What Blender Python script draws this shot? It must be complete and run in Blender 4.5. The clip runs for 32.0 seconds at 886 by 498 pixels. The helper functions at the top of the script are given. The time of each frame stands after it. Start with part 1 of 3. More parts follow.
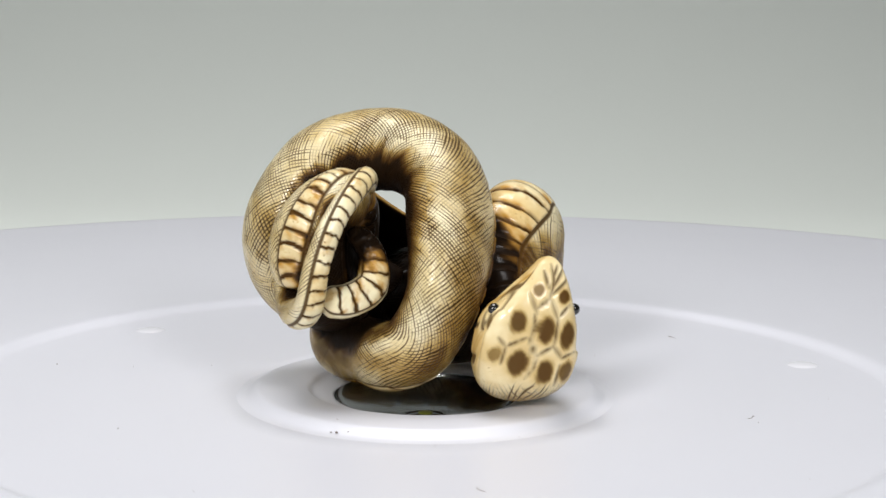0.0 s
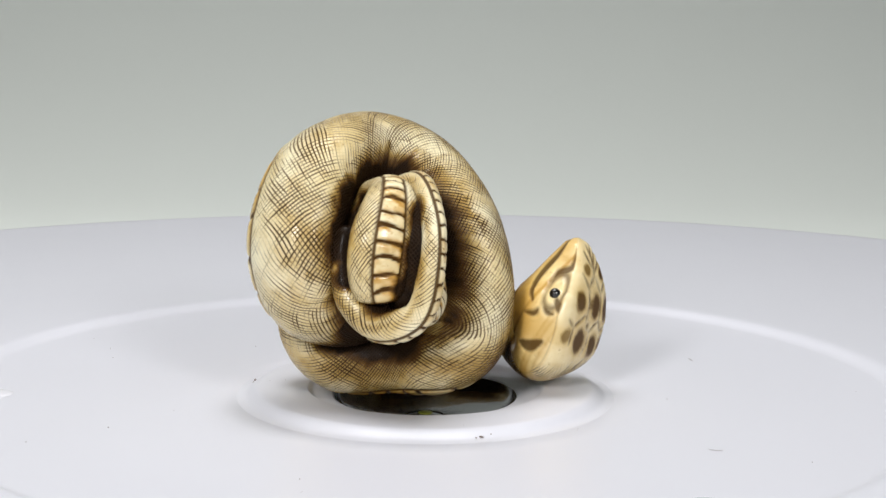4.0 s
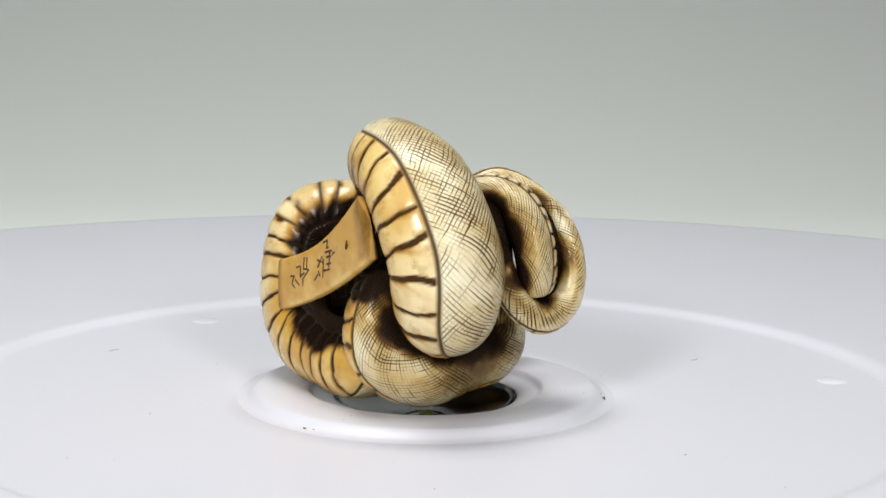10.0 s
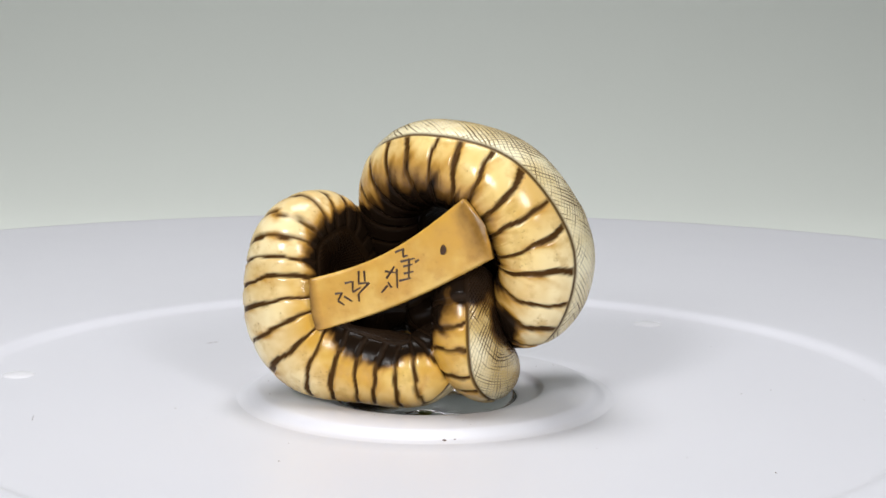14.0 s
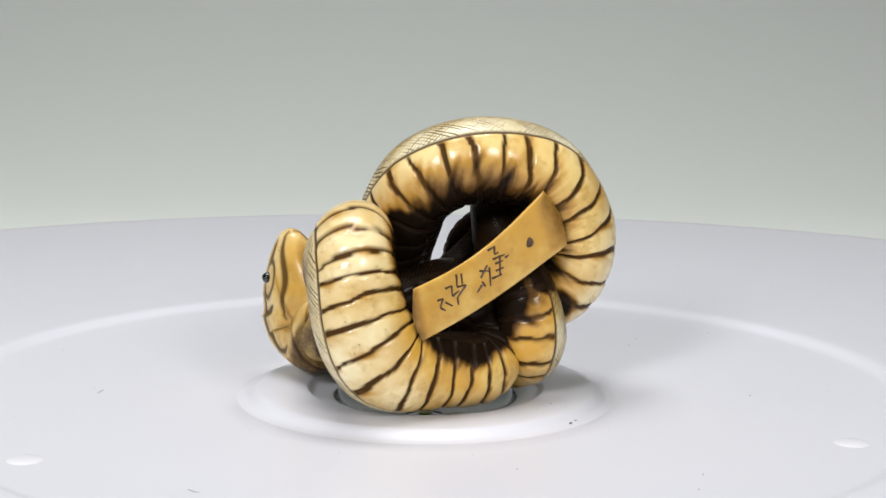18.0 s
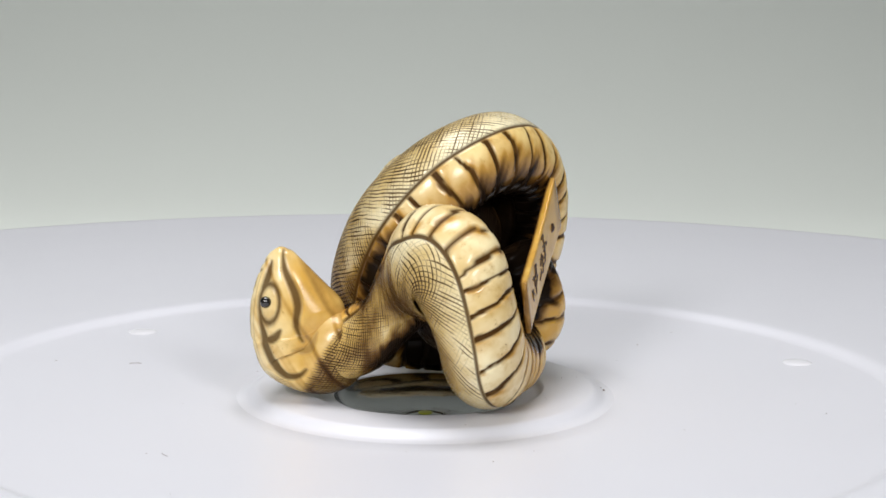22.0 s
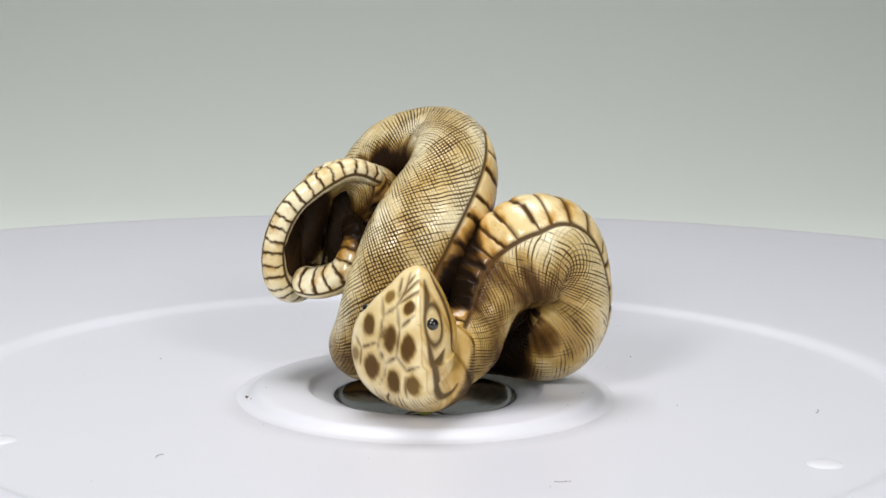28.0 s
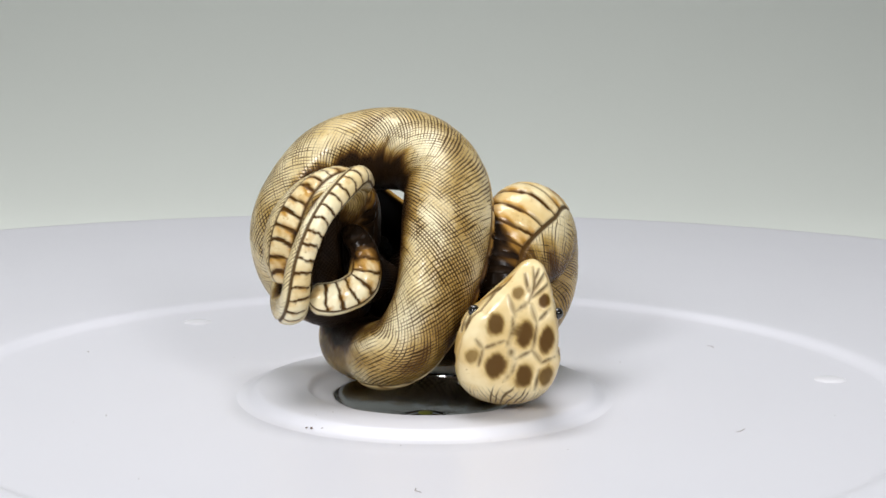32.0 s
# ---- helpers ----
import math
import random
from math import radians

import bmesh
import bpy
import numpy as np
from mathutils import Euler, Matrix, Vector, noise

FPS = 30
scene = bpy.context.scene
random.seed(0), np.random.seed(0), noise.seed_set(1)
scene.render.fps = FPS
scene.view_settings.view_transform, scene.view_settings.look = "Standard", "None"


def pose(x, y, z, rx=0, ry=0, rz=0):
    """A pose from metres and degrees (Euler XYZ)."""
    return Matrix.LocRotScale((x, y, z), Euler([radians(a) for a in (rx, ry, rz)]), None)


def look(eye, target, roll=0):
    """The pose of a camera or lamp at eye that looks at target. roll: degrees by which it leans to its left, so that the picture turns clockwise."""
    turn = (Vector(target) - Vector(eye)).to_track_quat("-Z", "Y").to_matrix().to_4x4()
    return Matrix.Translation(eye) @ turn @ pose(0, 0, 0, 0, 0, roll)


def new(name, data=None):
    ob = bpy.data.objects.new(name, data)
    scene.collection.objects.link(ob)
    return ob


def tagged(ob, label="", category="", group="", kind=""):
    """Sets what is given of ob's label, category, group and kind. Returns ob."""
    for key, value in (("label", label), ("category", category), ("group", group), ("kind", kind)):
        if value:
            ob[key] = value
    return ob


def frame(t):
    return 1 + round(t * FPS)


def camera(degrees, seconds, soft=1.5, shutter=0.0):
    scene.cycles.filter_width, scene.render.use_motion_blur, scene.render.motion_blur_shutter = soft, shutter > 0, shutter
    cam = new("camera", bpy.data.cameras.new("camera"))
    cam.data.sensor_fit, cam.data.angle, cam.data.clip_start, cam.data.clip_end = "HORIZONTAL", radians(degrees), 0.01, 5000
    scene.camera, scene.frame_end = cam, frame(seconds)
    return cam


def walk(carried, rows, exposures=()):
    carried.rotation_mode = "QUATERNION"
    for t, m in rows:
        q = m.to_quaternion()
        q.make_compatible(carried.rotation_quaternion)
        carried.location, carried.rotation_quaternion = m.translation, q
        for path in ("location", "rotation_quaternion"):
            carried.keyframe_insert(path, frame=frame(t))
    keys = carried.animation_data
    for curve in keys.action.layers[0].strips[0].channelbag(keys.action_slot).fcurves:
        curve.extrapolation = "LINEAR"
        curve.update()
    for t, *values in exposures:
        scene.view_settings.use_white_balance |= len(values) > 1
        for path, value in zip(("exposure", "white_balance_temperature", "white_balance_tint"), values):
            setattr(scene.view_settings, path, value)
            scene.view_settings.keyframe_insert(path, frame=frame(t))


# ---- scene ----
# One millimetre of the carving is 0.001; z = 0 is the top of the turntable's centre boss.
MM = 0.001
TURN = 10.968  # degrees per second
cam = camera(27.21, 32.0, soft=1.6)
EYE, AIM = (0.0, -0.215, 0.05368), (0.00197, 0.0, 0.01689)
walk(cam, [(0.0, look(EYE, AIM, 0.4975)), (32.0, look(EYE, AIM, 0.4975))])

# ---- light ----
world = bpy.data.worlds.new("studio")
scene.world = world
world.use_nodes = True
world.node_tree.nodes["Background"].inputs[0].default_value = (0.85, 0.93, 1.0, 1)
world.node_tree.nodes["Background"].inputs[1].default_value = 0.12


def softbox(name, eye, target, sx, sy, watts, colour):
    lamp = bpy.data.lights.new(name, "AREA")
    lamp.shape, lamp.size, lamp.size_y, lamp.energy, lamp.color = "RECTANGLE", sx, sy, watts, colour
    ob = new(name, lamp)
    ob.matrix_world = look(eye, target)
    return tagged(ob, "white rectangular studio softbox lamp", "lamp")


softbox("softbox_lamp", (-0.03, 0.02, 0.37), (-0.03, 0.02, 0.0), 0.20, 0.16, 1.06, (1.0, 0.985, 0.985))
softbox("softbox_lamp", (0.20, -0.40, 0.25), (0, 0, 0.01), 0.10, 0.12, 0.87, (1.0, 0.985, 0.985))
softbox("softbox_lamp", (-0.19, -0.40, 0.26), (0, 0, 0.01), 0.10, 0.12, 1.37, (1.0, 0.985, 0.985))


# ---- materials ----
def material(name):
    m = bpy.data.materials.new(name)
    m.use_nodes = True
    nt = m.node_tree
    return m, nt, nt.nodes, nt.nodes["Principled BSDF"]


def node(nt, kind, **inputs):
    n = nt.nodes.new(kind)
    for k, v in inputs.items():
        n.inputs[k].default_value = v
    return n


def calc(nt, op, a, b=None, c=None):
    n = nt.nodes.new("ShaderNodeMath")
    n.operation = op
    for i, v in enumerate((a, b, c)):
        if v is None:
            continue
        if isinstance(v, (int, float)):
            n.inputs[i].default_value = v
        else:
            nt.links.new(v, n.inputs[i])
    return n.outputs[0]


def mix(nt, f, a, b):
    n = nt.nodes.new("ShaderNodeMix")
    n.data_type = "RGBA"
    for i, v in ((0, f), (6, a), (7, b)):
        if isinstance(v, tuple):
            n.inputs[i].default_value = (*v, 1)
        elif isinstance(v, (int, float)):
            n.inputs[i].default_value = v
        else:
            nt.links.new(v, n.inputs[i])
    return n.outputs[2]


def step(nt, x, lo, hi):
    n = nt.nodes.new("ShaderNodeMapRange")
    n.interpolation_type = "SMOOTHSTEP"
    nt.links.new(x, n.inputs[0])
    n.inputs[1].default_value, n.inputs[2].default_value = lo, hi
    return n.outputs[0]


def noise_tex(nt, vec, scale, detail=3.0, rough=0.55):
    n = node(nt, "ShaderNodeTexNoise", Scale=scale, Detail=detail, Roughness=rough)
    if vec is not None:
        nt.links.new(vec, n.inputs["Vector"])
    return n.outputs["Fac"]


def plain(name, colour, rough, metal=0.0, grain=300.0, amount=0.06, bump=0.0, coat=0.0):
    m, nt, nodes, p = material(name)
    co = nodes.new("ShaderNodeTexCoord").outputs["Object"]
    f = noise_tex(nt, co, grain, 4)
    g = noise_tex(nt, co, grain / 9, 2)
    k = calc(nt, "MULTIPLY_ADD", calc(nt, "ADD", f, g), amount, 1 - amount)
    dark = tuple(c * 0.75 for c in colour)
    nt.links.new(mix(nt, k, dark, colour), p.inputs["Base Color"])
    p.inputs["Metallic"].default_value = metal
    nt.links.new(calc(nt, "MULTIPLY_ADD", f, 0.12, rough - 0.06), p.inputs["Roughness"])
    p.inputs["Coat Weight"].default_value = coat
    if bump:
        b = node(nt, "ShaderNodeBump", Strength=bump, Distance=0.0002)
        nt.links.new(f, b.inputs["Height"])
        nt.links.new(b.outputs[0], p.inputs["Normal"])
    return m


def ivory(name):
    """Polished stained ivory; attributes of the mesh: line (cut scute lines), belly, hatchy, staining with painted
    shade.
    """
    m, nt, nodes, p = material(name)

    def attr(a):
        n = nodes.new("ShaderNodeAttribute")
        n.attribute_name = a
        return n.outputs["Fac"]

    co = nodes.new("ShaderNodeTexCoord").outputs["Object"]
    uv = nodes.new("ShaderNodeUVMap").outputs[0]
    sep = nodes.new("ShaderNodeSeparateXYZ")
    nt.links.new(uv, sep.inputs[0])
    s, a = sep.outputs[0], sep.outputs[1]
    broad = noise_tex(nt, co, 160, 3)
    mid = noise_tex(nt, co, 520, 4)
    fine = noise_tex(nt, co, 2600, 3)
    warp = calc(nt, "SUBTRACT", noise_tex(nt, co, 330, 2), 0.5)
    warp2 = calc(nt, "SUBTRACT", noise_tex(nt, co, 240, 2, 0.4), 0.5)
    hatch = None
    # two families of cut strokes, each stroke tapered and of its own weight; they take turns to lead
    lead = step(nt, noise_tex(nt, co, 105, 1), 0.40, 0.60)
    for ka, kb, period, reach, w, seed in ((0.74, 0.67, 0.33, 8.0, 1.1, 0.0), (0.70, -0.71, 0.35, 7.0, 1.2, 3.7)):
        x = calc(nt, "ADD", calc(nt, "MULTIPLY", s, ka / period), calc(nt, "MULTIPLY", a, kb / period))
        x = calc(nt, "MULTIPLY_ADD", warp if seed else warp2, w, x)
        cell = calc(nt, "FLOOR", x)
        tri = calc(nt, "ABSOLUTE", calc(nt, "SUBTRACT", calc(nt, "FRACT", x), 0.5))
        across = calc(nt, "SUBTRACT", calc(nt, "MULTIPLY", s, kb), calc(nt, "MULTIPLY", a, ka))
        first = nodes.new("ShaderNodeTexWhiteNoise")
        first.noise_dimensions = "1D"
        nt.links.new(calc(nt, "ADD", cell, seed), first.inputs["W"])
        y = calc(nt, "MULTIPLY_ADD", first.outputs["Value"], 0.55, calc(nt, "MULTIPLY", across, 1.0 / reach))
        # strokes swell and fade along their length, neighbours much alike
        c = nodes.new("ShaderNodeCombineXYZ")
        nt.links.new(calc(nt, "MULTIPLY", cell, 0.21), c.inputs[0])
        nt.links.new(calc(nt, "MULTIPLY", y, 2.6), c.inputs[1])
        c.inputs[2].default_value = seed
        swell = step(nt, noise_tex(nt, c.outputs[0], 1.0, 2), 0.30, 0.66)
        turn = lead if seed else calc(nt, "SUBTRACT", 1.0, lead)
        force = calc(nt, "MULTIPLY", attr("hatchy"), calc(nt, "MULTIPLY_ADD", turn, 0.42, 0.74))
        weight = calc(nt, "MULTIPLY", force, calc(nt, "MULTIPLY_ADD", swell, 0.74, 0.32))
        weight = calc(nt, "MULTIPLY", weight, calc(nt, "MULTIPLY_ADD", first.outputs["Value"], 0.5, 0.72))
        width = calc(nt, "MULTIPLY_ADD", weight, 0.19, 0.04)
        line = calc(nt, "MULTIPLY", step(nt, calc(nt, "SUBTRACT", width, tri), -0.10, 0.10), step(nt, weight, 0.05, 0.58))
        hatch = line if hatch is None else calc(nt, "MAXIMUM", hatch, line)
    belly = attr("belly")
    cut = attr("line")
    stain_shade = attr("stain_shade")
    warm = attr("warm")
    pale = mix(nt, step(nt, broad, 0.35, 0.65), (0.76, 0.63, 0.34), (0.93, 0.86, 0.60))
    honey = mix(nt, step(nt, broad, 0.38, 0.68), (0.66, 0.37, 0.055), (0.82, 0.58, 0.18))
    base = mix(nt, warm, pale, honey)
    mottle = calc(nt, "MULTIPLY", step(nt, mid, 0.50, 0.70), calc(nt, "MULTIPLY", belly, 0.38))
    base = mix(nt, mottle, base, (0.48, 0.27, 0.055))
    flecks = calc(nt, "MULTIPLY", step(nt, fine, 0.60, 0.72), calc(nt, "MULTIPLY", step(nt, mid, 0.50, 0.62), 0.7))
    base = mix(nt, flecks, base, (0.28, 0.14, 0.04))
    # staining and painted shade, broken up by noise
    dark_mix = calc(nt, "MULTIPLY_ADD", calc(nt, "SUBTRACT", mid, 0.5), 0.28, calc(nt, "MULTIPLY_ADD", calc(nt, "MULTIPLY", calc(nt, "SUBTRACT", broad, 0.46), attr("hatchy")), 0.2, stain_shade))
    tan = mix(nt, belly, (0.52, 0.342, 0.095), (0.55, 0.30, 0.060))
    base = mix(nt, step(nt, dark_mix, 0.0, 0.42), base, tan)
    base = mix(nt, step(nt, dark_mix, 0.26, 0.66), base, (0.15, 0.072, 0.016))
    base = mix(nt, step(nt, dark_mix, 0.50, 0.92), base, (0.012, 0.007, 0.004))
    base = mix(nt, calc(nt, "MULTIPLY", hatch, calc(nt, "MULTIPLY_ADD", step(nt, dark_mix, 0.45, 0.85), -0.5, calc(nt, "MULTIPLY_ADD", step(nt, dark_mix, -0.10, 0.30), 0.12, 0.84))), base, mix(nt, step(nt, dark_mix, -0.05, 0.35), (0.092, 0.042, 0.008), (0.034, 0.015, 0.004)))
    base = mix(nt, calc(nt, "MULTIPLY", cut, calc(nt, "MULTIPLY_ADD", step(nt, dark_mix, 0.45, 0.80), -0.85, 1.0)), base, (0.062, 0.027, 0.005))
    nt.links.new(base, p.inputs["Base Color"])
    nt.links.new(calc(nt, "MULTIPLY_ADD", calc(nt, "MAXIMUM", hatch, cut), 0.28, 0.22), p.inputs["Roughness"])
    p.inputs["IOR"].default_value = 1.53
    # the stained and darkened ivory is dull, the bare ivory polished
    dull = calc(nt, "MAXIMUM", calc(nt, "MAXIMUM", hatch, cut), step(nt, dark_mix, 0.3, 0.8))
    nt.links.new(calc(nt, "MULTIPLY_ADD", dull, -0.42, 0.5), p.inputs["Specular IOR Level"])
    b = node(nt, "ShaderNodeBump", Strength=0.55, Distance=0.00012)
    nt.links.new(calc(nt, "MULTIPLY_ADD", fine, 0.12, calc(nt, "SUBTRACT", 1.0, hatch)), b.inputs["Height"])
    nt.links.new(b.outputs[0], p.inputs["Normal"])
    return m


IVORY = ivory("stained_ivory")
WHITE = plain("white_plastic", (0.70, 0.71, 0.765), 0.36, grain=60, amount=0.02)
BRIGHT = plain("bright_white_plastic", (0.78, 0.785, 0.83), 0.24, grain=90, amount=0.02)
CHROME = plain("chrome", (0.48, 0.48, 0.49), 0.13, 1.0, grain=420, amount=0.05, bump=0.2)
SMOKE = plain("smoked_lens", (0.03, 0.03, 0.03), 0.08, 0.0, grain=300, coat=1.0)
LED = plain("led_phosphor", (0.24, 0.26, 0.03), 0.35, 0.0, grain=900)
PAPER = plain("backdrop_paper", (0.80, 0.845, 0.80), 0.9, grain=20, amount=0.04)
WALLP = plain("studio_wall_paint", (0.24, 0.25, 0.25), 0.85, grain=12, amount=0.05)
HORN = plain("black_horn", (0.012, 0.011, 0.010), 0.12, coat=0.6)
INK = plain("brown_ink", (0.06, 0.028, 0.012), 0.5)
LINT = plain("dark_lint", (0.14, 0.09, 0.07), 0.9)


# ---- mesh helpers ----
def link(name, me, mat, parent=None, label=""):
    me.materials.append(mat)
    ob = new(name, me)
    if parent is not None:
        ob.parent = parent
    if label:
        ob["label"] = label
    return ob


def part(name, bm, mat, parent, label="", smooth=True):
    me = bpy.data.meshes.new(name)
    bm.to_mesh(me)
    bm.free()
    if smooth:
        me.polygons.foreach_set("use_smooth", [True] * len(me.polygons))
    return link(name, me, mat, parent, label)


def lathe(profile, segments=256):
    """A surface of revolution about z; profile: (radius, height) in mm, from the inside out."""
    bm = bmesh.new()
    rings = []
    for r, z in profile:
        if r <= 0:
            rings.append([bm.verts.new((0, 0, z * MM))])
        else:
            rings.append([bm.verts.new((r * MM * math.cos(k * math.tau / segments), r * MM * math.sin(k * math.tau / segments), z * MM)) for k in range(segments)])
    for p, q in zip(rings, rings[1:]):
        for k in range(segments):
            j = (k + 1) % segments
            if len(p) == 1:
                bm.faces.new((p[0], q[k], q[j]))
            else:
                bm.faces.new((p[k], q[k], q[j], p[j]))
    return bm


def spline(keys, t):
    """Catmull-Rom through rows of keys at parameters t in 0..len-1."""
    k = np.asarray(keys, float)
    k = np.vstack([2 * k[0] - k[1], k, 2 * k[-1] - k[-2]])
    i = np.clip(np.floor(t).astype(int), 0, len(k) - 4)
    f = (t - i)[:, None]
    a, b, c, d = k[i], k[i + 1], k[i + 2], k[i + 3]
    return 0.5 * (2 * b + (c - a) * f + (2 * a - 5 * b + 4 * c - d) * f * f + (3 * b - a - 3 * c + d) * f ** 3)


def wob(x, seed):
    """A smooth wobble, about -1..1."""
    return 0.5 * np.sin(1.7 * x + seed) + 0.3 * np.sin(3.9 * x + 2.3 * seed) + 0.2 * np.sin(8.3 * x + 5.1 * seed)


def along(keys, spacing):
    """Rows sampled evenly along the curve's length, and the length at each."""
    n = len(keys)
    t = np.linspace(0, n - 1, 60 * n)
    p = spline(keys, t)
    s = np.r_[0, np.cumsum(np.linalg.norm(np.diff(p[:, :3], axis=0), axis=1))]
    m = max(8, int(s[-1] / spacing))
    su = np.linspace(0, s[-1], m)
    tu = np.interp(su, s, t)
    return spline(keys, tu), su, tu


# hollows of the carving, darkened by staining and painted shade: middle and reach in mm
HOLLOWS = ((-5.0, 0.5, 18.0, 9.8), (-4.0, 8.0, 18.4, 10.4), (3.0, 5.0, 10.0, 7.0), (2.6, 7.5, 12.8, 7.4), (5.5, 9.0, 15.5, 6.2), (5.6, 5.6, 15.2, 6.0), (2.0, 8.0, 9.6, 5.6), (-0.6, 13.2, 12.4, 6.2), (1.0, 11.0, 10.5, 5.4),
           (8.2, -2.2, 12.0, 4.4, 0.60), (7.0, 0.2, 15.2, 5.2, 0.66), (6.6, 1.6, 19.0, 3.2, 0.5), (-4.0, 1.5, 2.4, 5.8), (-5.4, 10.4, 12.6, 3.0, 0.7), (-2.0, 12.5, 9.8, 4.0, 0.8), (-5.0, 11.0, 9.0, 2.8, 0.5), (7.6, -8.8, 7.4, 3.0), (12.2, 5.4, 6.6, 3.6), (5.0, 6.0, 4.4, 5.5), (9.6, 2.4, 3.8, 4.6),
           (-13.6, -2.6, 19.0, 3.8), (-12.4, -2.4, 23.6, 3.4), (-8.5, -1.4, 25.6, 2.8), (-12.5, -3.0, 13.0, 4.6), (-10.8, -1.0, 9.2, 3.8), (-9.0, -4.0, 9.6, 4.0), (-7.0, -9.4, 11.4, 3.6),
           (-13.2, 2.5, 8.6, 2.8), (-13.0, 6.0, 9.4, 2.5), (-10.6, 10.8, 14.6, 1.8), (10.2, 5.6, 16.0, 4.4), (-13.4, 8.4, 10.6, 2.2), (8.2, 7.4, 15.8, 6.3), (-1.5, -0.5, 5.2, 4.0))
# broad brown washes left by the stain: middle, reach in mm, strength
WASHES = ((15.4, 5.4, 10.2, 4.7, 0.36), (15.0, 8.0, 4.4, 4.9, 0.26), (15.0, 1.5, 5.0, 3.0, 0.25), (-15.2, -1.6, 18.6, 5.2, 0.55), (13.0, -3.4, 5.6, 6.0, 0.22), (-10.5, -3.0, 7.0, 4.6, 0.30), (-12.5, 3.0, 7.6, 3.4, 0.30),
          (1.0, -9.2, 3.6, 5.4, 0.34), (6.2, -7.5, 10.0, 3.6, 0.35), (-9.0, 0.0, 29.0, 4.5, 0.20))


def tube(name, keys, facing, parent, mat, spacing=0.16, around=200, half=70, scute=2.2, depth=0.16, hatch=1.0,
         caps=(1.5, 1.5), label="", seed=1.0, bow=0.25, warm=(0, 0.8), flank=(0.25, 0.25), darken=0.0, hollows=HOLLOWS, dents=(), fade=0.0, worked=(1.0, 1.0), bare=0.6, sides=(1.0, 1.0), brown=(1.0, 1.0)):
    """A snake's body: keys of (x, y, z, radius across, radius towards the belly) in mm; facing: the belly's way at each key."""
    rows, s, tu = along(keys, spacing)
    way = spline(facing, tu)
    c, rb, ra = rows[:, :3], rows[:, 3], rows[:, 4]
    tan = np.gradient(c, axis=0)
    tan /= np.linalg.norm(tan, axis=1)[:, None]
    b = way - (way * tan).sum(1)[:, None] * tan
    b /= np.linalg.norm(b, axis=1)[:, None]
    d = np.cross(tan, b)
    end = np.ones(len(s))
    for x, l in ((s, caps[0]), (s[-1] - s, caps[1])):
        if l:
            end *= np.sqrt(np.clip(1 - np.clip(1 - x / l, 0, 1) ** 2, 0.0004, 1))
    th = np.linspace(-math.pi, math.pi, around, endpoint=False)
    S, TH = np.meshgrid(s, th, indexing="ij")
    low_half, high_half = half if isinstance(half, tuple) else (half, half)
    hb = np.where(TH > 0, math.radians(high_half), math.radians(low_half))
    q = TH / hb
    pitch = scute * (0.5 + 0.5 * rb / rb.max())
    # the scutes keep their pitch along the belly's face
    face = c + (0.9 * ra)[:, None] * b
    run = np.r_[0, np.linalg.norm(np.diff(face, axis=0), axis=1)]
    run = np.convolve(np.pad(run, 12, mode="edge"), np.ones(25) / 25, "valid")
    count = np.cumsum(run / pitch)
    C = count[:, None] + bow * (1 - q ** 2) / 2
    C = C + 0.12 * wob(TH * 1.1 + 1.9 * np.round(C), seed) + 0.012 * wob(TH * 2.6 + 2.9 * np.round(C), seed + 2)
    near = np.abs(C - np.round(C)) * pitch[:, None]
    inside = np.clip((1 - np.abs(q)) / 0.05, 0, 1)
    wide = (0.24 + 0.085 * wob(TH * 0.9 + np.round(C) * 2.1, seed + 1)) * np.clip(0.6 + rb[:, None] / 9, 0.7, 1.1)
    line = np.clip((wide - near) / 0.10 + 0.5, 0, 1) * inside
    edge = np.abs(np.abs(TH) - hb) * rb[:, None]
    rim = np.clip(1.9 - edge / 0.17, 0, 1) * 0.95
    line = np.maximum(line, rim)
    grow = np.clip((s - fade) / 2.5, 0, 1)[:, None] if fade else 1.0
    line = line * grow
    belly = np.clip((1 - np.abs(q)) / 0.03 + 0.5, 0, 1)
    puff = inside * 0.07 * (1 - np.abs(2 * np.mod(C, 1.0) - 1) ** 3) * np.minimum(1, rb[:, None] / 4)
    disp = puff - depth * line * np.minimum(1, rb[:, None] / 3) + 0.05 * wob(S * 0.5, seed) * np.cos(2 * TH)
    ct, st = np.cos(TH), np.sin(TH)
    A = (ra * end)[:, None] + disp * end[:, None]
    B = (rb * end)[:, None] + disp * end[:, None]
    P = c[:, None, :] + (A * ct)[..., None] * b[:, None, :] + (B * st)[..., None] * d[:, None, :]
    for x, y, z, r, force in dents:
        k = np.exp(-2.2 * (np.linalg.norm(P - np.array((x, y, z)), axis=-1) / r) ** 2)
        P = P + (c[:, None, :] - P) * (k * force)[..., None]
    back = np.clip((np.abs(q) - 1.0) / 0.06, 0, 1)
    den = np.clip(0.82 + 0.32 * wob(S * 0.21 + TH, seed + 2), 0, 1.1)
    crest = np.clip((np.abs(TH) / math.pi - 0.72) / 0.2, 0, 1)
    cut = np.interp(tu, np.linspace(0, len(keys) - 1, len(worked)), worked)[:, None]
    cut = cut * (0.5 * (sides[0] + sides[1]) + 0.5 * (sides[1] - sides[0]) * np.sin(TH))
    cut = cut * (0.82 + 0.18 * np.clip((np.abs(TH) / math.pi - 0.44) / 0.28, 0, 1))
    hat = back * den * hatch * cut * (1 - bare * crest * np.clip(0.55 + wob(S * 0.17 + TH * 0.6, seed + 7), 0, 1))
    if fade:
        hat = hat * np.clip((s - fade + 3.2) / 3.0, 0, 1)[:, None]
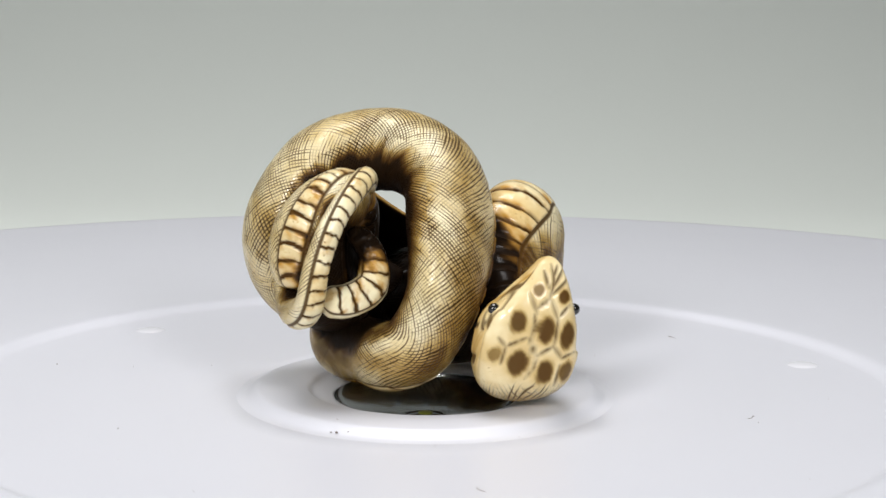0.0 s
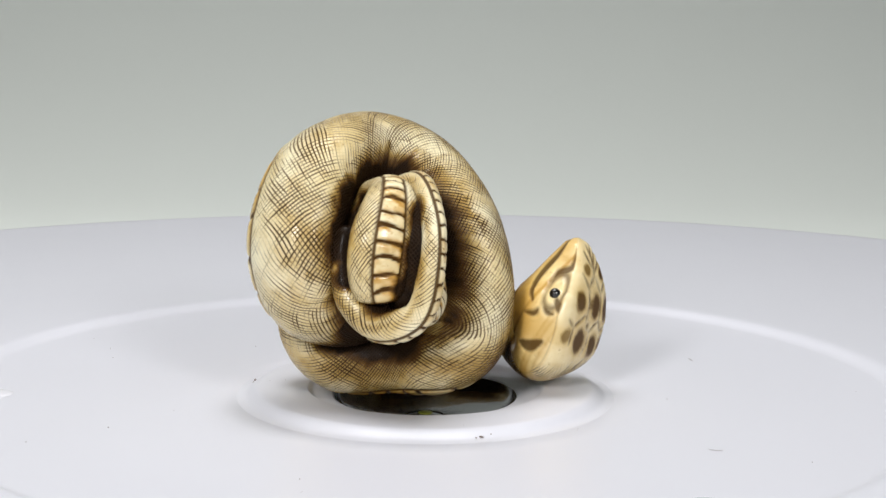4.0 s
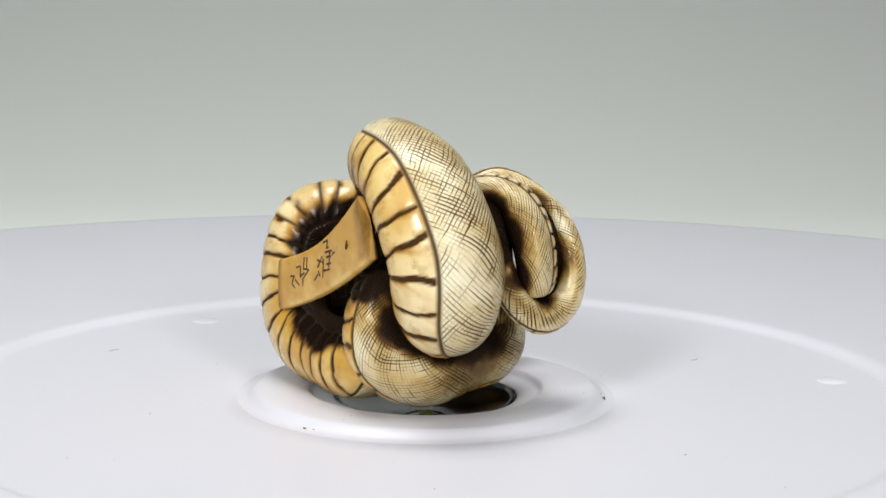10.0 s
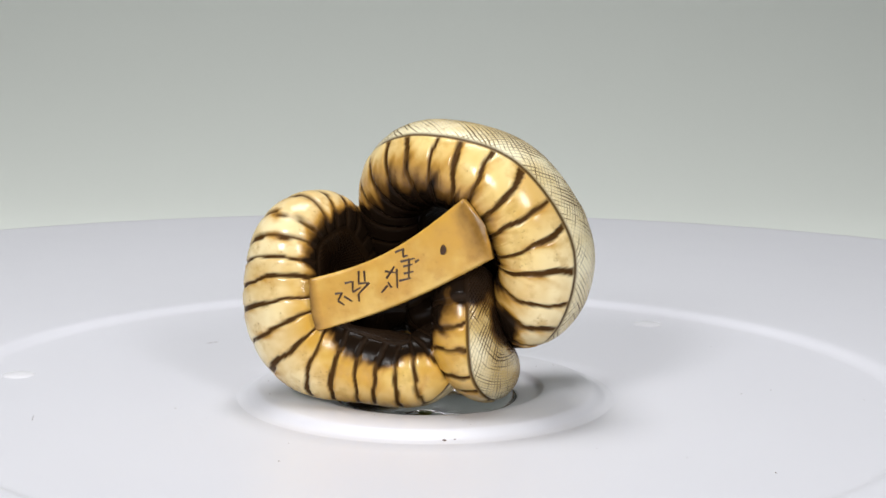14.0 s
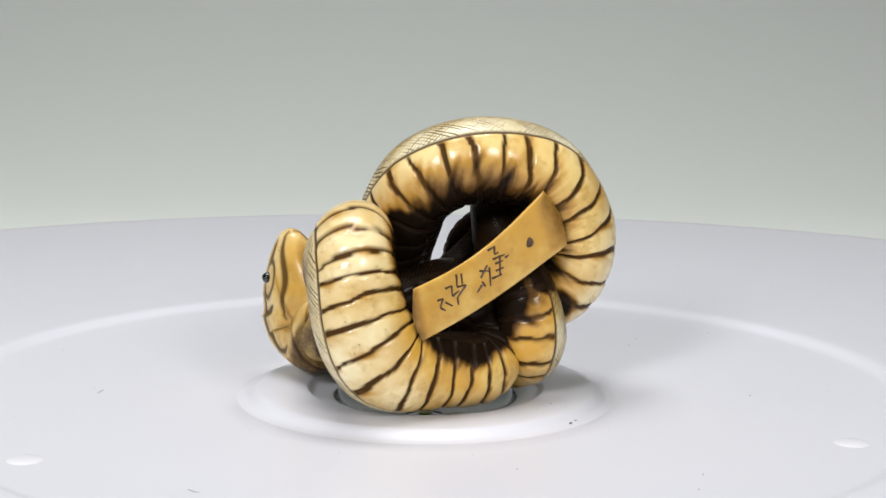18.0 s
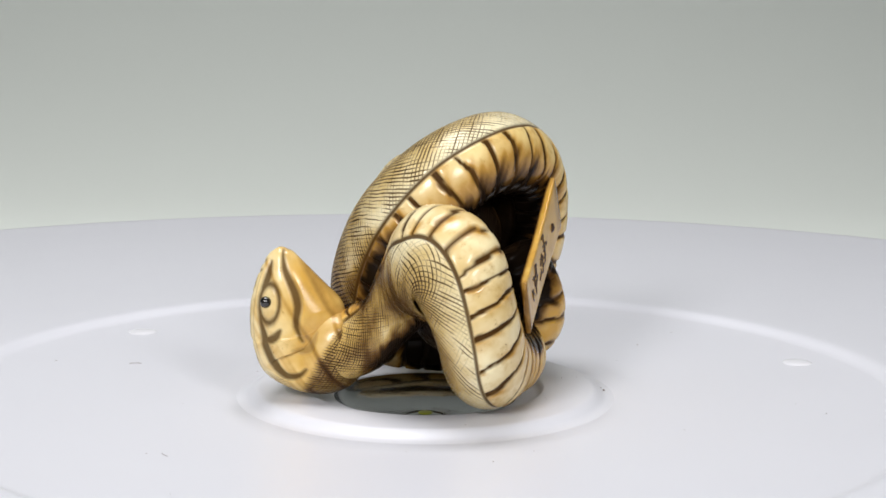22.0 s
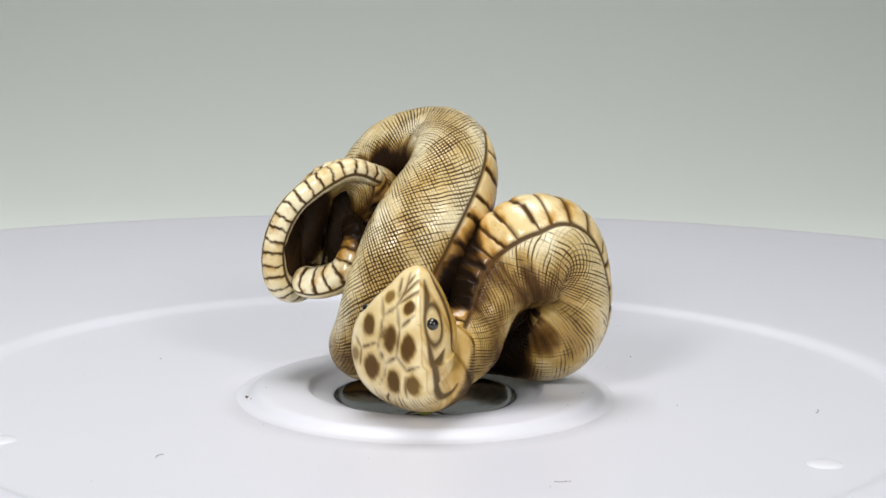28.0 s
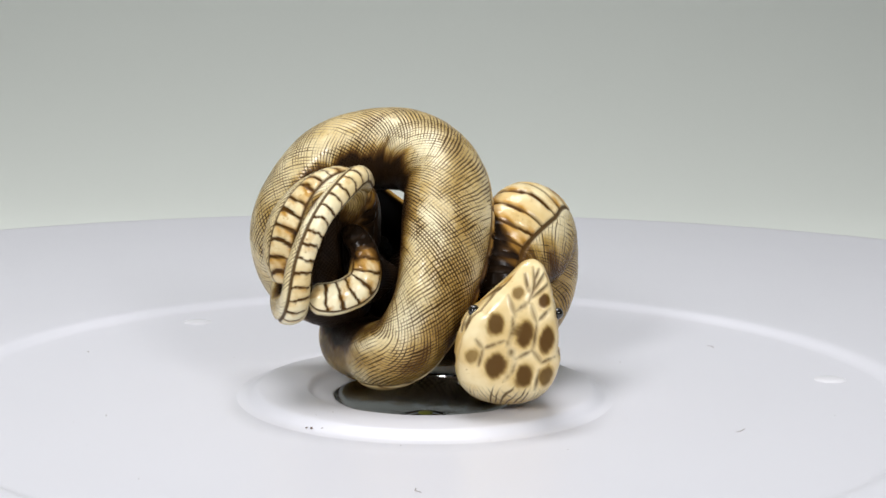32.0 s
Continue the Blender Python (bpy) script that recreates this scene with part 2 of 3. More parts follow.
    # brown wash: streaks beside the scute lines, and along the flanks of the hatched back
    trail = np.mod(C - 0.5, 1.0) - 0.5
    wash = 0.66 * np.clip(rb[:, None] / 3.2, 0.3, 1) * inside * np.exp(-near / np.where(trail > 0, 0.75, 0.30)) * np.clip(0.35 + 0.75 * wob(S * 0.9 + TH * 2, seed + 3), 0, 1) * grow
    side = np.where(TH > 0, flank[1], flank[0]) * np.interp(tu, np.linspace(0, len(keys) - 1, len(brown)), brown)[:, None]
    lat = np.abs(TH) / math.pi + 0.06 * wob(S * 0.33 + TH, seed + 4)
    wash = wash + back * side * np.clip((lat - 0.34) / 0.34, 0, 1) * (1 - 0.95 * np.clip((lat - 0.72) / 0.20, 0, 1))
    # even darkening of the whole tube
    wash = wash + darken
    for x, y, z, r, force in WASHES:
        far = np.linalg.norm(P - np.array((x, y, z)), axis=-1) / r
        wash = wash + back * force * np.exp(-far ** 2 * (1 + 0.3 * wob(S * 0.5 + TH * 1.3, seed + 5)))
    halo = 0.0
    # near a hollow the colour takes on staining and the recess's shade
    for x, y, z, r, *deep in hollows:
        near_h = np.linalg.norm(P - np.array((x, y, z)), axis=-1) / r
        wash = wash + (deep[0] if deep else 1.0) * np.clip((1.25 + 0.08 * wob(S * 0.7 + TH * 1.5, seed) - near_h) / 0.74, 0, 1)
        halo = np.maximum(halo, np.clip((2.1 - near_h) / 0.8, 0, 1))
    hot = np.interp(tu, np.linspace(0, len(keys) - 1, len(warm)), warm)[:, None]
    arc = TH * np.mean(rb)
    # the neck keeps the head's amber tone
    ember = 0.85 * np.clip((9.0 - S) / 6.0, 0, 1) if fade else 0.0
    return grid_mesh(name, P, (S, arc), dict(line=line, belly=belly, hatchy=hat * (0.85 + 0.6 * np.clip(wash, 0, 1)), stain_shade=np.clip(wash, 0, 1), warm=np.clip(belly * hot * (0.26 + 0.90 * halo ** 1.3) + ember, 0, 1)), mat, parent, label)


def grid_mesh(name, P, uv, attrs, mat, parent, label):
    """A closed tube mesh from a grid of places in mm (along, around)."""
    n, m = P.shape[:2]
    i, j = np.meshgrid(np.arange(n - 1), np.arange(m), indexing="ij")
    j2 = (j + 1) % m
    quads = np.stack([i * m + j, i * m + j2, (i + 1) * m + j2, (i + 1) * m + j], -1).reshape(-1, 4)
    me = bpy.data.meshes.new(name)
    me.vertices.add(n * m)
    me.vertices.foreach_set("co", (P * MM).reshape(-1).astype(np.float32))
    me.loops.add(quads.size)
    me.loops.foreach_set("vertex_index", quads.reshape(-1).astype(np.int32))
    me.polygons.add(len(quads))
    me.polygons.foreach_set("loop_start", np.arange(0, quads.size, 4, dtype=np.int32))
    me.polygons.foreach_set("use_smooth", np.ones(len(quads), bool))
    me.update(calc_edges=True)
    U, V = uv
    step_v = V[:, 1] - V[:, 0]
    lu = np.stack([U[i, j], U[i, j2], U[i + 1, j2], U[i + 1, j]], -1)
    vn = V[i, j] + step_v[i]
    lv = np.stack([V[i, j], vn, V[i + 1, j] + step_v[i + 1], V[i + 1, j]], -1)
    layer = me.uv_layers.new(name="UVMap")
    layer.data.foreach_set("uv", np.stack([lu, lv], -1).reshape(-1).astype(np.float32))
    for k, v in attrs.items():
        at = me.attributes.new(k, "FLOAT", "POINT")
        at.data.foreach_set("value", np.ascontiguousarray(v).reshape(-1).astype(np.float32))
    me.validate()
    return link(name, me, mat, parent, label)


# ---- the studio round the turntable ----
def sheet(name, x0, x1, y0, y1, z, mat, thick=0.01):
    bm = bmesh.new()
    bmesh.ops.create_cube(bm, size=1, matrix=Matrix.Translation(((x0 + x1) / 2, (y0 + y1) / 2, z - thick / 2)) @ Matrix.Diagonal((x1 - x0, y1 - y0, thick, 1)))
    return part(name, bm, mat, None, smooth=False)


def studio():
    # paper sweep: table top, long curve and back wall in one sheet
    bm = bmesh.new()
    prof = [(y, -0.008) for y in np.linspace(-0.75, 0.20, 12)]
    prof += [(0.20 + 0.50 * math.sin(a), -0.008 + 0.50 * (1 - math.cos(a))) for a in np.linspace(0, math.pi / 2, 40)[1:]]
    prof += [(0.70, 1.0)]
    for drop in (0.0, 0.003):
        cols = [[bm.verts.new((x, y + drop * (z > 0.3), z - drop)) for y, z in prof] for x in np.linspace(-0.8, 0.8, 9)]
        for p, q in zip(cols, cols[1:]):
            for k in range(len(prof) - 1):
                bm.faces.new((p[k], q[k], q[k + 1], p[k + 1]))
    tagged(part("backdrop", bm, PAPER, None), "pale grey-green paper backdrop sweep", "backdrop", kind="structure")
    tagged(sheet("floor", -0.9, 0.9, -0.9, 0.9, -0.02, WALLP), "grey studio table surface", "floor", kind="structure")
    tagged(sheet("ceiling", -0.9, 0.9, -0.9, 0.9, 1.02, WALLP), "grey painted studio ceiling", "ceiling", kind="structure")
    for name, wx, wy, m in (("wall_west", 1.0, 1.8, pose(-0.85, 0, 0.48, 0, 90, 0)), ("wall_east", 1.0, 1.8, pose(0.85, 0, 0.48, 0, 90, 0)),
                            ("wall_south", 1.8, 1.0, pose(0, -0.85, 0.48, 90, 0, 0)), ("wall_north", 1.8, 1.0, pose(0, 0.85, 0.48, 90, 0, 0))):
        ob = sheet(name, -wx / 2, wx / 2, -wy / 2, wy / 2, 0, WALLP)
        ob.matrix_world = m
        tagged(ob, "grey painted studio wall", "wall", kind="structure")


def turntable():
    top = tagged(new("turntable"), "round white glossy plastic display turntable, turning", "turntable")
    part("boss", lathe([(11.2, -3.4), (11.02, -0.95), (11.1, -0.87), (11.35, -0.83), (12.4, -0.75), (13.2, -0.66), (13.65, -0.52), (13.9, -0.24), (14.1, 0.14), (14.4, 0.29), (17.5, 0.32), (19.8, 0.30), (20.1, 0.26), (20.4, 0.16), (20.85, -0.15), (21.2, -0.42), (21.45, -0.57), (21.7, -0.67), (22.1, -0.74), (22.6, -0.77), (23.0, -0.80)], 320),
         WHITE, top, "raised round white boss")
    part("disc", lathe([(19.6, -1.6), (19.9, -0.78), (26, -0.77), (40, -0.72),
                        (56.8, -0.70), (57.6, -0.64), (58.3, -0.38), (58.9, -0.08), (59.5, 0.10), (60.4, 0.14), (62.5, 0.1), (66, 0.0), (100, -0.5), (144, -1.0), (146, -1.02), (147.5, -1.5), (148, -2.4), (148, -7.9), (60, -7.9)], 320), WHITE, top, "white plastic disc with a shallow round step")
    bowl = lathe([(2.6, -4.05), (3.6, -4.0), (4.8, -3.9), (6.2, -3.7), (7.5, -3.4), (8.5, -3.1), (9.4, -2.7), (10.1, -2.25), (10.6, -1.75), (10.9, -1.25), (11.0, -0.95)], 192)
    part("reflector", bowl, CHROME, top, "chrome reflector cup")
    part("lens", lathe([(0, -3.2), (0.9, -3.22), (1.7, -3.32), (2.4, -3.52), (2.85, -3.8), (2.95, -4.1)], 128), SMOKE, top, "dark glossy lens")
    part("led", lathe([(0, -3.04), (0.6, -3.06), (0.85, -3.14), (0.95, -3.4)], 48), LED, top, "small yellow light-emitting chip")
    for a in (17.9, 138.2, 258.5):
        ob = part("pad", lathe([(0, 0.08), (1.0, 0.05), (1.6, -0.02), (2.0, -0.15)], 40), BRIGHT, top, "small white domed pad")
        ob.location = (51.3 * MM * math.cos(radians(a)), 51.3 * MM * math.sin(radians(a)), -0.55 * MM)
    return top


# ---- the carved snake ----
def snake():
    top = tagged(new("snake_netsuke"), "small carved ivory coiled snake with brown-stained crosshatched back", "carving")
    fore = [
        (11.9, -6.8, 6.0, 2.7, 3.0), (11.3, -4.6, 6.5, 3.0, 3.8), (10.5, -2.2, 8.0, 3.1, 4.4), (9.9, 0.4, 10.3, 3.2, 4.0), (9.7, 3.35, 14.2, 3.9, 6.0), (11.3, 7.2, 17.4, 5.1, 6.8),
        (12.1, 10.4, 16.8, 5.1, 5.8), (10.9, 12.4, 10.6, 6.0, 4.8), (8.0, 12.2, 6.6, 5.8, 4.6), (2.0, 10.9, 5.0, 4.7, 4.4), (-4.0, 9.3, 4.7, 4.2, 4.2), (-6.2, 5.4, 8.6, 3.6, 3.6), (-6.5, 4.5, 14.0, 3.4, 3.4)]
    faces = [(-0.4, 0.2, 0.8), (-0.5, 0.2, 0.8), (-0.5, 0.1, 0.8), (-0.6, -0.1, 0.75), (-0.5, -0.2, 0.8), (-0.2, 0.1, 0.97), (-0.15, 0.9, 0.45), (-0.15, 0.98, 0.1), (0.0, 0.97, 0.12), (0.05, 0.95, 0.05), (0.2, 0.9, 0.0), (0.2, 0.8, -0.2), (0.5, 0.8, -0.2)]
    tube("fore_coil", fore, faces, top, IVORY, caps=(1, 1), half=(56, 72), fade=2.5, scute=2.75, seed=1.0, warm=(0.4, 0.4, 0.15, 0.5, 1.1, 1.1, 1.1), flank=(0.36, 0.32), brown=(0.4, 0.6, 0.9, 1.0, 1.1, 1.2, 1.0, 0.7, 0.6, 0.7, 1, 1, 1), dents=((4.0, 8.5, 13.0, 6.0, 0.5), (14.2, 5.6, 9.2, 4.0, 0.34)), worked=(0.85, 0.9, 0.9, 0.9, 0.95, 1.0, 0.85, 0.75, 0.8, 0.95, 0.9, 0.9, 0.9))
    hind = [
        (-8.3, 6.5, 16.5, 3.2, 3.2), (-9.3, 9.0, 12.0, 3.9, 3.6), (-9.9, 8.6, 7.6, 4.5, 4.2), (-9.9, 4.4, 4.5, 4.1, 4.0), (-6.0, -2.0, 4.7, 4.0, 4.0), (-3.9, -6.2, 5.2, 4.1, 4.1), (-0.8, -8.0, 7.2, 4.2, 4.2),
        (2.0, -6.4, 12.4, 4.2, 5.9), (2.9, -2.4, 19.2, 4.95, 6.6), (1.5, 2.6, 25.4, 4.9, 5.6), (-4.2, 5.8, 28.1, 5.0, 5.0), (-12.5, 5.5, 26.2, 4.9, 6.0), (-16.9, 3.9, 19.0, 5.2, 6.4), (-15.6, 3.0, 13.0, 5.0, 5.9), (-11.5, 0.8, 10.6, 3.9, 4.3), (-7.5, -1.5, 11.5, 2.8, 3.0)]
    faces = [(0.6, 0.8, 0), (0.65, 0.75, 0), (0.7, 0.6, -0.2), (0.7, 0.3, -0.6), (0.5, 0.2, -0.8), (0.2, 0.5, -0.8), (0.1, 0.8, -0.6), (0.35, 0.9, -0.3), (0.42, 0.9, -0.3), (0.38, 0.9, -0.5), (0.2, 0.9, -0.45), (0.14, 0.95, -0.2), (0.12, 1, 0), (0.08, 1, 0), (-0.2, 0.9, -0.3), (-0.2, 0.8, -0.5)]
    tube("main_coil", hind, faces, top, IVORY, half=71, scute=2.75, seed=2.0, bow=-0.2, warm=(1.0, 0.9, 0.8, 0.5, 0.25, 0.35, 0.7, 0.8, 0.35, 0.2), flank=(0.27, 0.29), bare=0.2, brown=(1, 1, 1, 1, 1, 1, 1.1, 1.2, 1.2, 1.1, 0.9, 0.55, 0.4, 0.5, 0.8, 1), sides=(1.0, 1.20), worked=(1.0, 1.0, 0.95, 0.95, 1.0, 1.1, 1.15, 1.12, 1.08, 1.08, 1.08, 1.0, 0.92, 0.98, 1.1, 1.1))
    # filler coil added inside the knot; its black colour stands for cavity shade
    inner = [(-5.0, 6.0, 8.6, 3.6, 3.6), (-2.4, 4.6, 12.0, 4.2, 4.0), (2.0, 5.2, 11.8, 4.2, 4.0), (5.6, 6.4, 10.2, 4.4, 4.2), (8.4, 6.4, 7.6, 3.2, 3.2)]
    tube("inner_coil", inner, [(0.1, 0.9, 0.3)] * 5, top, IVORY, spacing=0.3, around=90, half=30, scute=2.4, seed=7.0, hatch=0.3, darken=1.3, hollows=(), label="black inner filler coil with painted cavity shade")
    tail_a = [(-9.6, 1.2, 13.0, 3.0, 3.0), (-9.9, 0.4, 18.0, 4.4, 4.0), (-9.0, -1.2, 22.4, 3.6, 3.0), (-9.8, -4.2, 25.0, 2.6, 2.0), (-12.0, -6.7, 23.8, 3.2, 2.1), (-13.9, -7.6, 20.4, 3.9, 2.4), (-14.7, -8.0, 16.5, 3.7, 2.3), (-14.2, -7.9, 13.4, 2.7, 1.8)]
    faces = [(0.6, -0.6, 0), (0.6, -0.6, 0), (0.5, -0.6, 0.5), (-0.1, -0.4, 0.9), (-0.45, -0.75, 0.5), (-0.44, -0.90, 0), (-0.44, -0.90, -0.1), (-0.45, -0.75, -0.5)]
    # the fold's hollows: brown staining plus the groove's shade, painted in
    tube("tail_fold", tail_a, faces, top, IVORY, half=26, scute=1.9, seed=3.0, around=120, warm=(0.2, 0.2), darken=0.06, hollows=((-5.0, 2.0, 17.0, 8.0), (-8.6, -7.6, 17.5, 4.4), (-10.2, -9.4, 22.4, 2.1), (-11.6, -10.3, 18.6, 2.4), (-12.8, -10.5, 15.0, 2.2), (-15.6, -3.8, 16.0, 2.7), (-15.0, -3.2, 20.0, 2.6), (-13.0, -2.6, 23.2, 2.2), (-14.8, -7.8, 12.4, 2.0)))
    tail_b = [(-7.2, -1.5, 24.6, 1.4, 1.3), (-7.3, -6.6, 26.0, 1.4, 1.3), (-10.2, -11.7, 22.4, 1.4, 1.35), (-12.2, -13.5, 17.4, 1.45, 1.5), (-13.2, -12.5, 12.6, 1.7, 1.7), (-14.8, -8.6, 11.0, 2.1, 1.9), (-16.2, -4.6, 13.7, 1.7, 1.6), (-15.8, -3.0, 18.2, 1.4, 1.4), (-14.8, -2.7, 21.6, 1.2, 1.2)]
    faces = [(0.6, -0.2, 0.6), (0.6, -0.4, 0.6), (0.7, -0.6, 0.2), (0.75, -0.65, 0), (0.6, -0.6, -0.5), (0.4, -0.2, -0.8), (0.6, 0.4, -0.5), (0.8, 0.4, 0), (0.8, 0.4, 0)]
    # the loop's inner side gets staining and painted groove shade too
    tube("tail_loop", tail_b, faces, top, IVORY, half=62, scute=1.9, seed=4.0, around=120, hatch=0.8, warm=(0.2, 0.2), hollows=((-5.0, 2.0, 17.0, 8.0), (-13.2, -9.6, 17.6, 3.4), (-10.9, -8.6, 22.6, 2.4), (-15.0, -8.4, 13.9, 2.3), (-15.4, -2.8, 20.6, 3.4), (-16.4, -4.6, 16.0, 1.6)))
    tail_c = [(-12.0, -11.0, 12.6, 1.8, 1.6), (-9.0, -9.4, 12.4, 2.0, 1.7), (-6.4, -7.6, 13.8, 2.0, 1.6), (-6.3, -6.0, 16.8, 1.8, 1.5), (-7.5, -5.4, 18.8, 1.5, 1.3), (-9.2, -5.0, 19.8, 1.2, 1.1)]
    faces = [(0.4, -0.8, 0.4)] * 6
    # the tip darkens into the spiral: shade put into its colour
    tube("tail_tip", tail_c, faces, top, IVORY, half=62, scute=1.6, seed=5.0, around=100, hatch=0.4, warm=(0.0, 0.0), darken=0.05, hollows=((-9.0, -5.0, 18.5, 4.3), (-7.4, -5.2, 20.4, 2.6), (-4.4, -3.4, 16.0, 3.7)))
    web = [(-9.6, -7.4, 24.2, 2.4, 0.8), (-11.8, -9.6, 20.5, 3.4, 0.8), (-12.6, -9.8, 16.5, 3.4, 0.8), (-12.8, -9.4, 12.6, 2.6, 0.8)]
    tube("tail_web", web, [(0.925, 0.38, 0.1)] * 4, top, IVORY, half=10, scute=40, seed=6.0, around=90, hatch=0.7, darken=0.85, hollows=((-9.0, -5.6, 18.5, 3.6),))
    core = [(-11.0, -2.4, 11.5, 2.4, 2.2), (-11.6, -3.2, 16.0, 2.9, 2.4), (-11.3, -3.0, 20.5, 2.8, 2.2), (-10.0, -2.0, 24.0, 2.0, 1.8)]
    tube("tail_core", core, [(0.9, -0.4, 0.1)] * 4, top, IVORY, half=10, scute=40, seed=8.0, around=90, hatch=0.8, darken=0.8, hollows=((-9.0, -5.6, 18.5, 3.0),), label="brown-stained core of the tail knot")
    # filler plate behind the spiral, coloured black for the deep shade there
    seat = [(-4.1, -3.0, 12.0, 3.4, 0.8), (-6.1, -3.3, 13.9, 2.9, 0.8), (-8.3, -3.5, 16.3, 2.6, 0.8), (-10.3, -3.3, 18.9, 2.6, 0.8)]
    tube("tail_back", seat, [(0.1, 1, 0.1)] * 4, top, IVORY, half=10, scute=40, seed=9.0, around=90, hatch=0.5, darken=1.2, hollows=(), label="black filler plate with painted shade behind the tail's spiral")
    head(top)
    plaque(top)
    return top


# the head's own axes: across, and from crown to throat
HC, HU, HV = np.array((12.8, -12.6, 0.0)), np.array((0.97, 0.21, -0.09)), np.array((-0.207, 0.973, 0.0))


def head_at(u, v, z):
    return HC + u * HU + v * HV + np.array((0, 0, z))


def stroke(pu, pz, pts, thick):
    """How deep a tapered brown stroke through pts (u, z) is at each place."""
    best = np.zeros_like(pu)
    if len(pts) > 2:
        pts = spline(pts, np.linspace(0, len(pts) - 1, 3 * len(pts) - 2))
    n = len(pts) - 1
    for k in range(n):
        a, b = np.array(pts[k]), np.array(pts[k + 1])
        d = b - a
        f = np.clip(((pu - a[0]) * d[0] + (pz - a[1]) * d[1]) / (d @ d), 0, 1)
        dist = np.hypot(pu - a[0] - f * d[0], pz - a[1] - f * d[1])
        w = thick * (0.45 + 0.9 * np.sin(math.pi * np.clip((k + f + 0.15) / (n + 0.3), 0, 1)))
        best = np.maximum(best, np.clip((w - dist) / 0.36 + 0.42, 0, 1))
    return best


def head(top):
    """The wedge-shaped head: flat spotted crown, brow ridges, eyes, jaw."""
    uvz = [(0.0, 9.9, 7.7, 2.5, 3.3), (0.1, 7.4, 6.5, 3.5, 4.5), (-0.5, 4.8, 5.05, 4.45, 4.75), (-1.4, 2.4, 5.05, 5.7, 4.6), (-1.2, 1.5, 8.6, 5.9, 4.6), (-0.25, 1.2, 11.4, 4.85, 4.5), (0.7, 1.0, 14.6, 3.15, 3.5), (1.2, 0.8, 17.1, 1.65, 1.9), (1.4, 0.7, 18.3, 0.8, 0.8)]
    keys = [(*head_at(u, v, z), w, d) for u, v, z, w, d in uvz]
    faces = [(0, -0.2, -1), (0, -0.2, -1), (0, -0.5, -0.9), (0.1, -0.9, -0.6), (0.207, -0.973, 0.0), (0.207, -0.973, 0.1), (0.207, -0.973, 0.3), (0.2, -0.97, 0.5), (0.2, -0.97, 0.6)]
    rows, s, tu = along(keys, 0.09)
    way = spline(faces, tu)
    c, rb, ra = rows[:, :3], rows[:, 3], rows[:, 4]
    tan = np.gradient(c, axis=0)
    tan /= np.linalg.norm(tan, axis=1)[:, None]
    b = way - (way * tan).sum(1)[:, None] * tan
    b /= np.linalg.norm(b, axis=1)[:, None]
    d = np.cross(tan, b)
    th = np.linspace(-math.pi, math.pi, 340, endpoint=False)
    S, TH = np.meshgrid(s, th, indexing="ij")
    L = s[-1]
    end = np.sqrt(np.clip(1 - np.clip(1 - np.minimum(L - s, s) / 0.8, 0, 1) ** 2, 0.0004, 1))
    flat = np.clip((tu - 2.2) / 1.5, 0, 1)[:, None]
    ct, st = np.cos(TH), np.sin(TH)
    # the crown is flattened, so that it meets the sides in a ridge
    capd = 1 - 0.15 * flat * np.clip(ct, 0, 1) ** 1.5
    squash = 1 - 0.10 * flat * np.clip(-ct, 0, 1) ** 2
    # the throat is drawn in where the neck bends
    throat = 0.04 * np.exp(-((tu - 1.9) / 1.1) ** 2)[:, None]
    capd = capd * (1 - throat * np.clip(-ct, 0, 1) ** 0.7)
    # the lower jaw is full behind the chin
    capd = capd * (1 + 0.42 * np.exp(-((tu - 4.6) / 1.1) ** 2)[:, None] * np.clip(-ct, 0, 1))
    # boxy towards the crown, round at the throat
    e = np.where(ct > 0, 1 - 0.44 * flat, 1.0)
    cb, sb = np.sign(ct) * np.abs(ct) ** e, np.sign(st) * np.abs(st) ** e
    P = c[:, None, :] + ((ra * end)[:, None] * cb * capd)[..., None] * b[:, None, :] + ((rb * end)[:, None] * sb * squash)[..., None] * d[:, None, :]
    # ease the tight bend from the neck into the head
    sigma = 0.05 + 1.05 * np.exp(-((tu - 2.1) / 1.1) ** 2)
    ease = np.exp(-0.5 * ((s[:, None] - s[None, :]) / sigma[:, None]) ** 2)
    ease /= ease.sum(1)[:, None]
    P = (ease @ P.reshape(len(s), -1)).reshape(P.shape)
    R = P - HC
    hu, hv, hz = R @ HU, R @ HV, P[..., 2]
    crown = np.clip((ct - 0.42) / 0.10, 0, 1) * np.clip((tu - 2.7)[:, None] / 0.3, 0, 1)
    flank = 1 - crown
    # spots of the crown: across, up, half width, half height, depth of the stain
    spots = [(-1.9, 14.8, 0.78, 0.80, 0.62), (1.05, 13.9, 0.75, 0.85, 0.95), (-4.1, 11.4, 1.10, 1.45, 0.85), (-0.8, 10.3, 1.08, 1.70, 0.95), (1.75, 9.6, 0.98, 1.75, 0.95),
             (-6.3, 7.7, 0.85, 1.00, 0.55), (-3.6, 6.6, 1.32, 1.70, 0.92), (-0.3, 5.4, 1.12, 1.62, 0.95), (2.2, 5.3, 0.95, 1.40, 0.75)]
    soft = 0.10 * wob(hu * 2.1 + hz * 1.3, 3.0)
    blot = np.max([f * np.clip((1.05 + soft - np.hypot((hu - x) / a, (hz - z) / q)) / 0.42, 0, 1) for x, z, a, q, f in spots], axis=0)
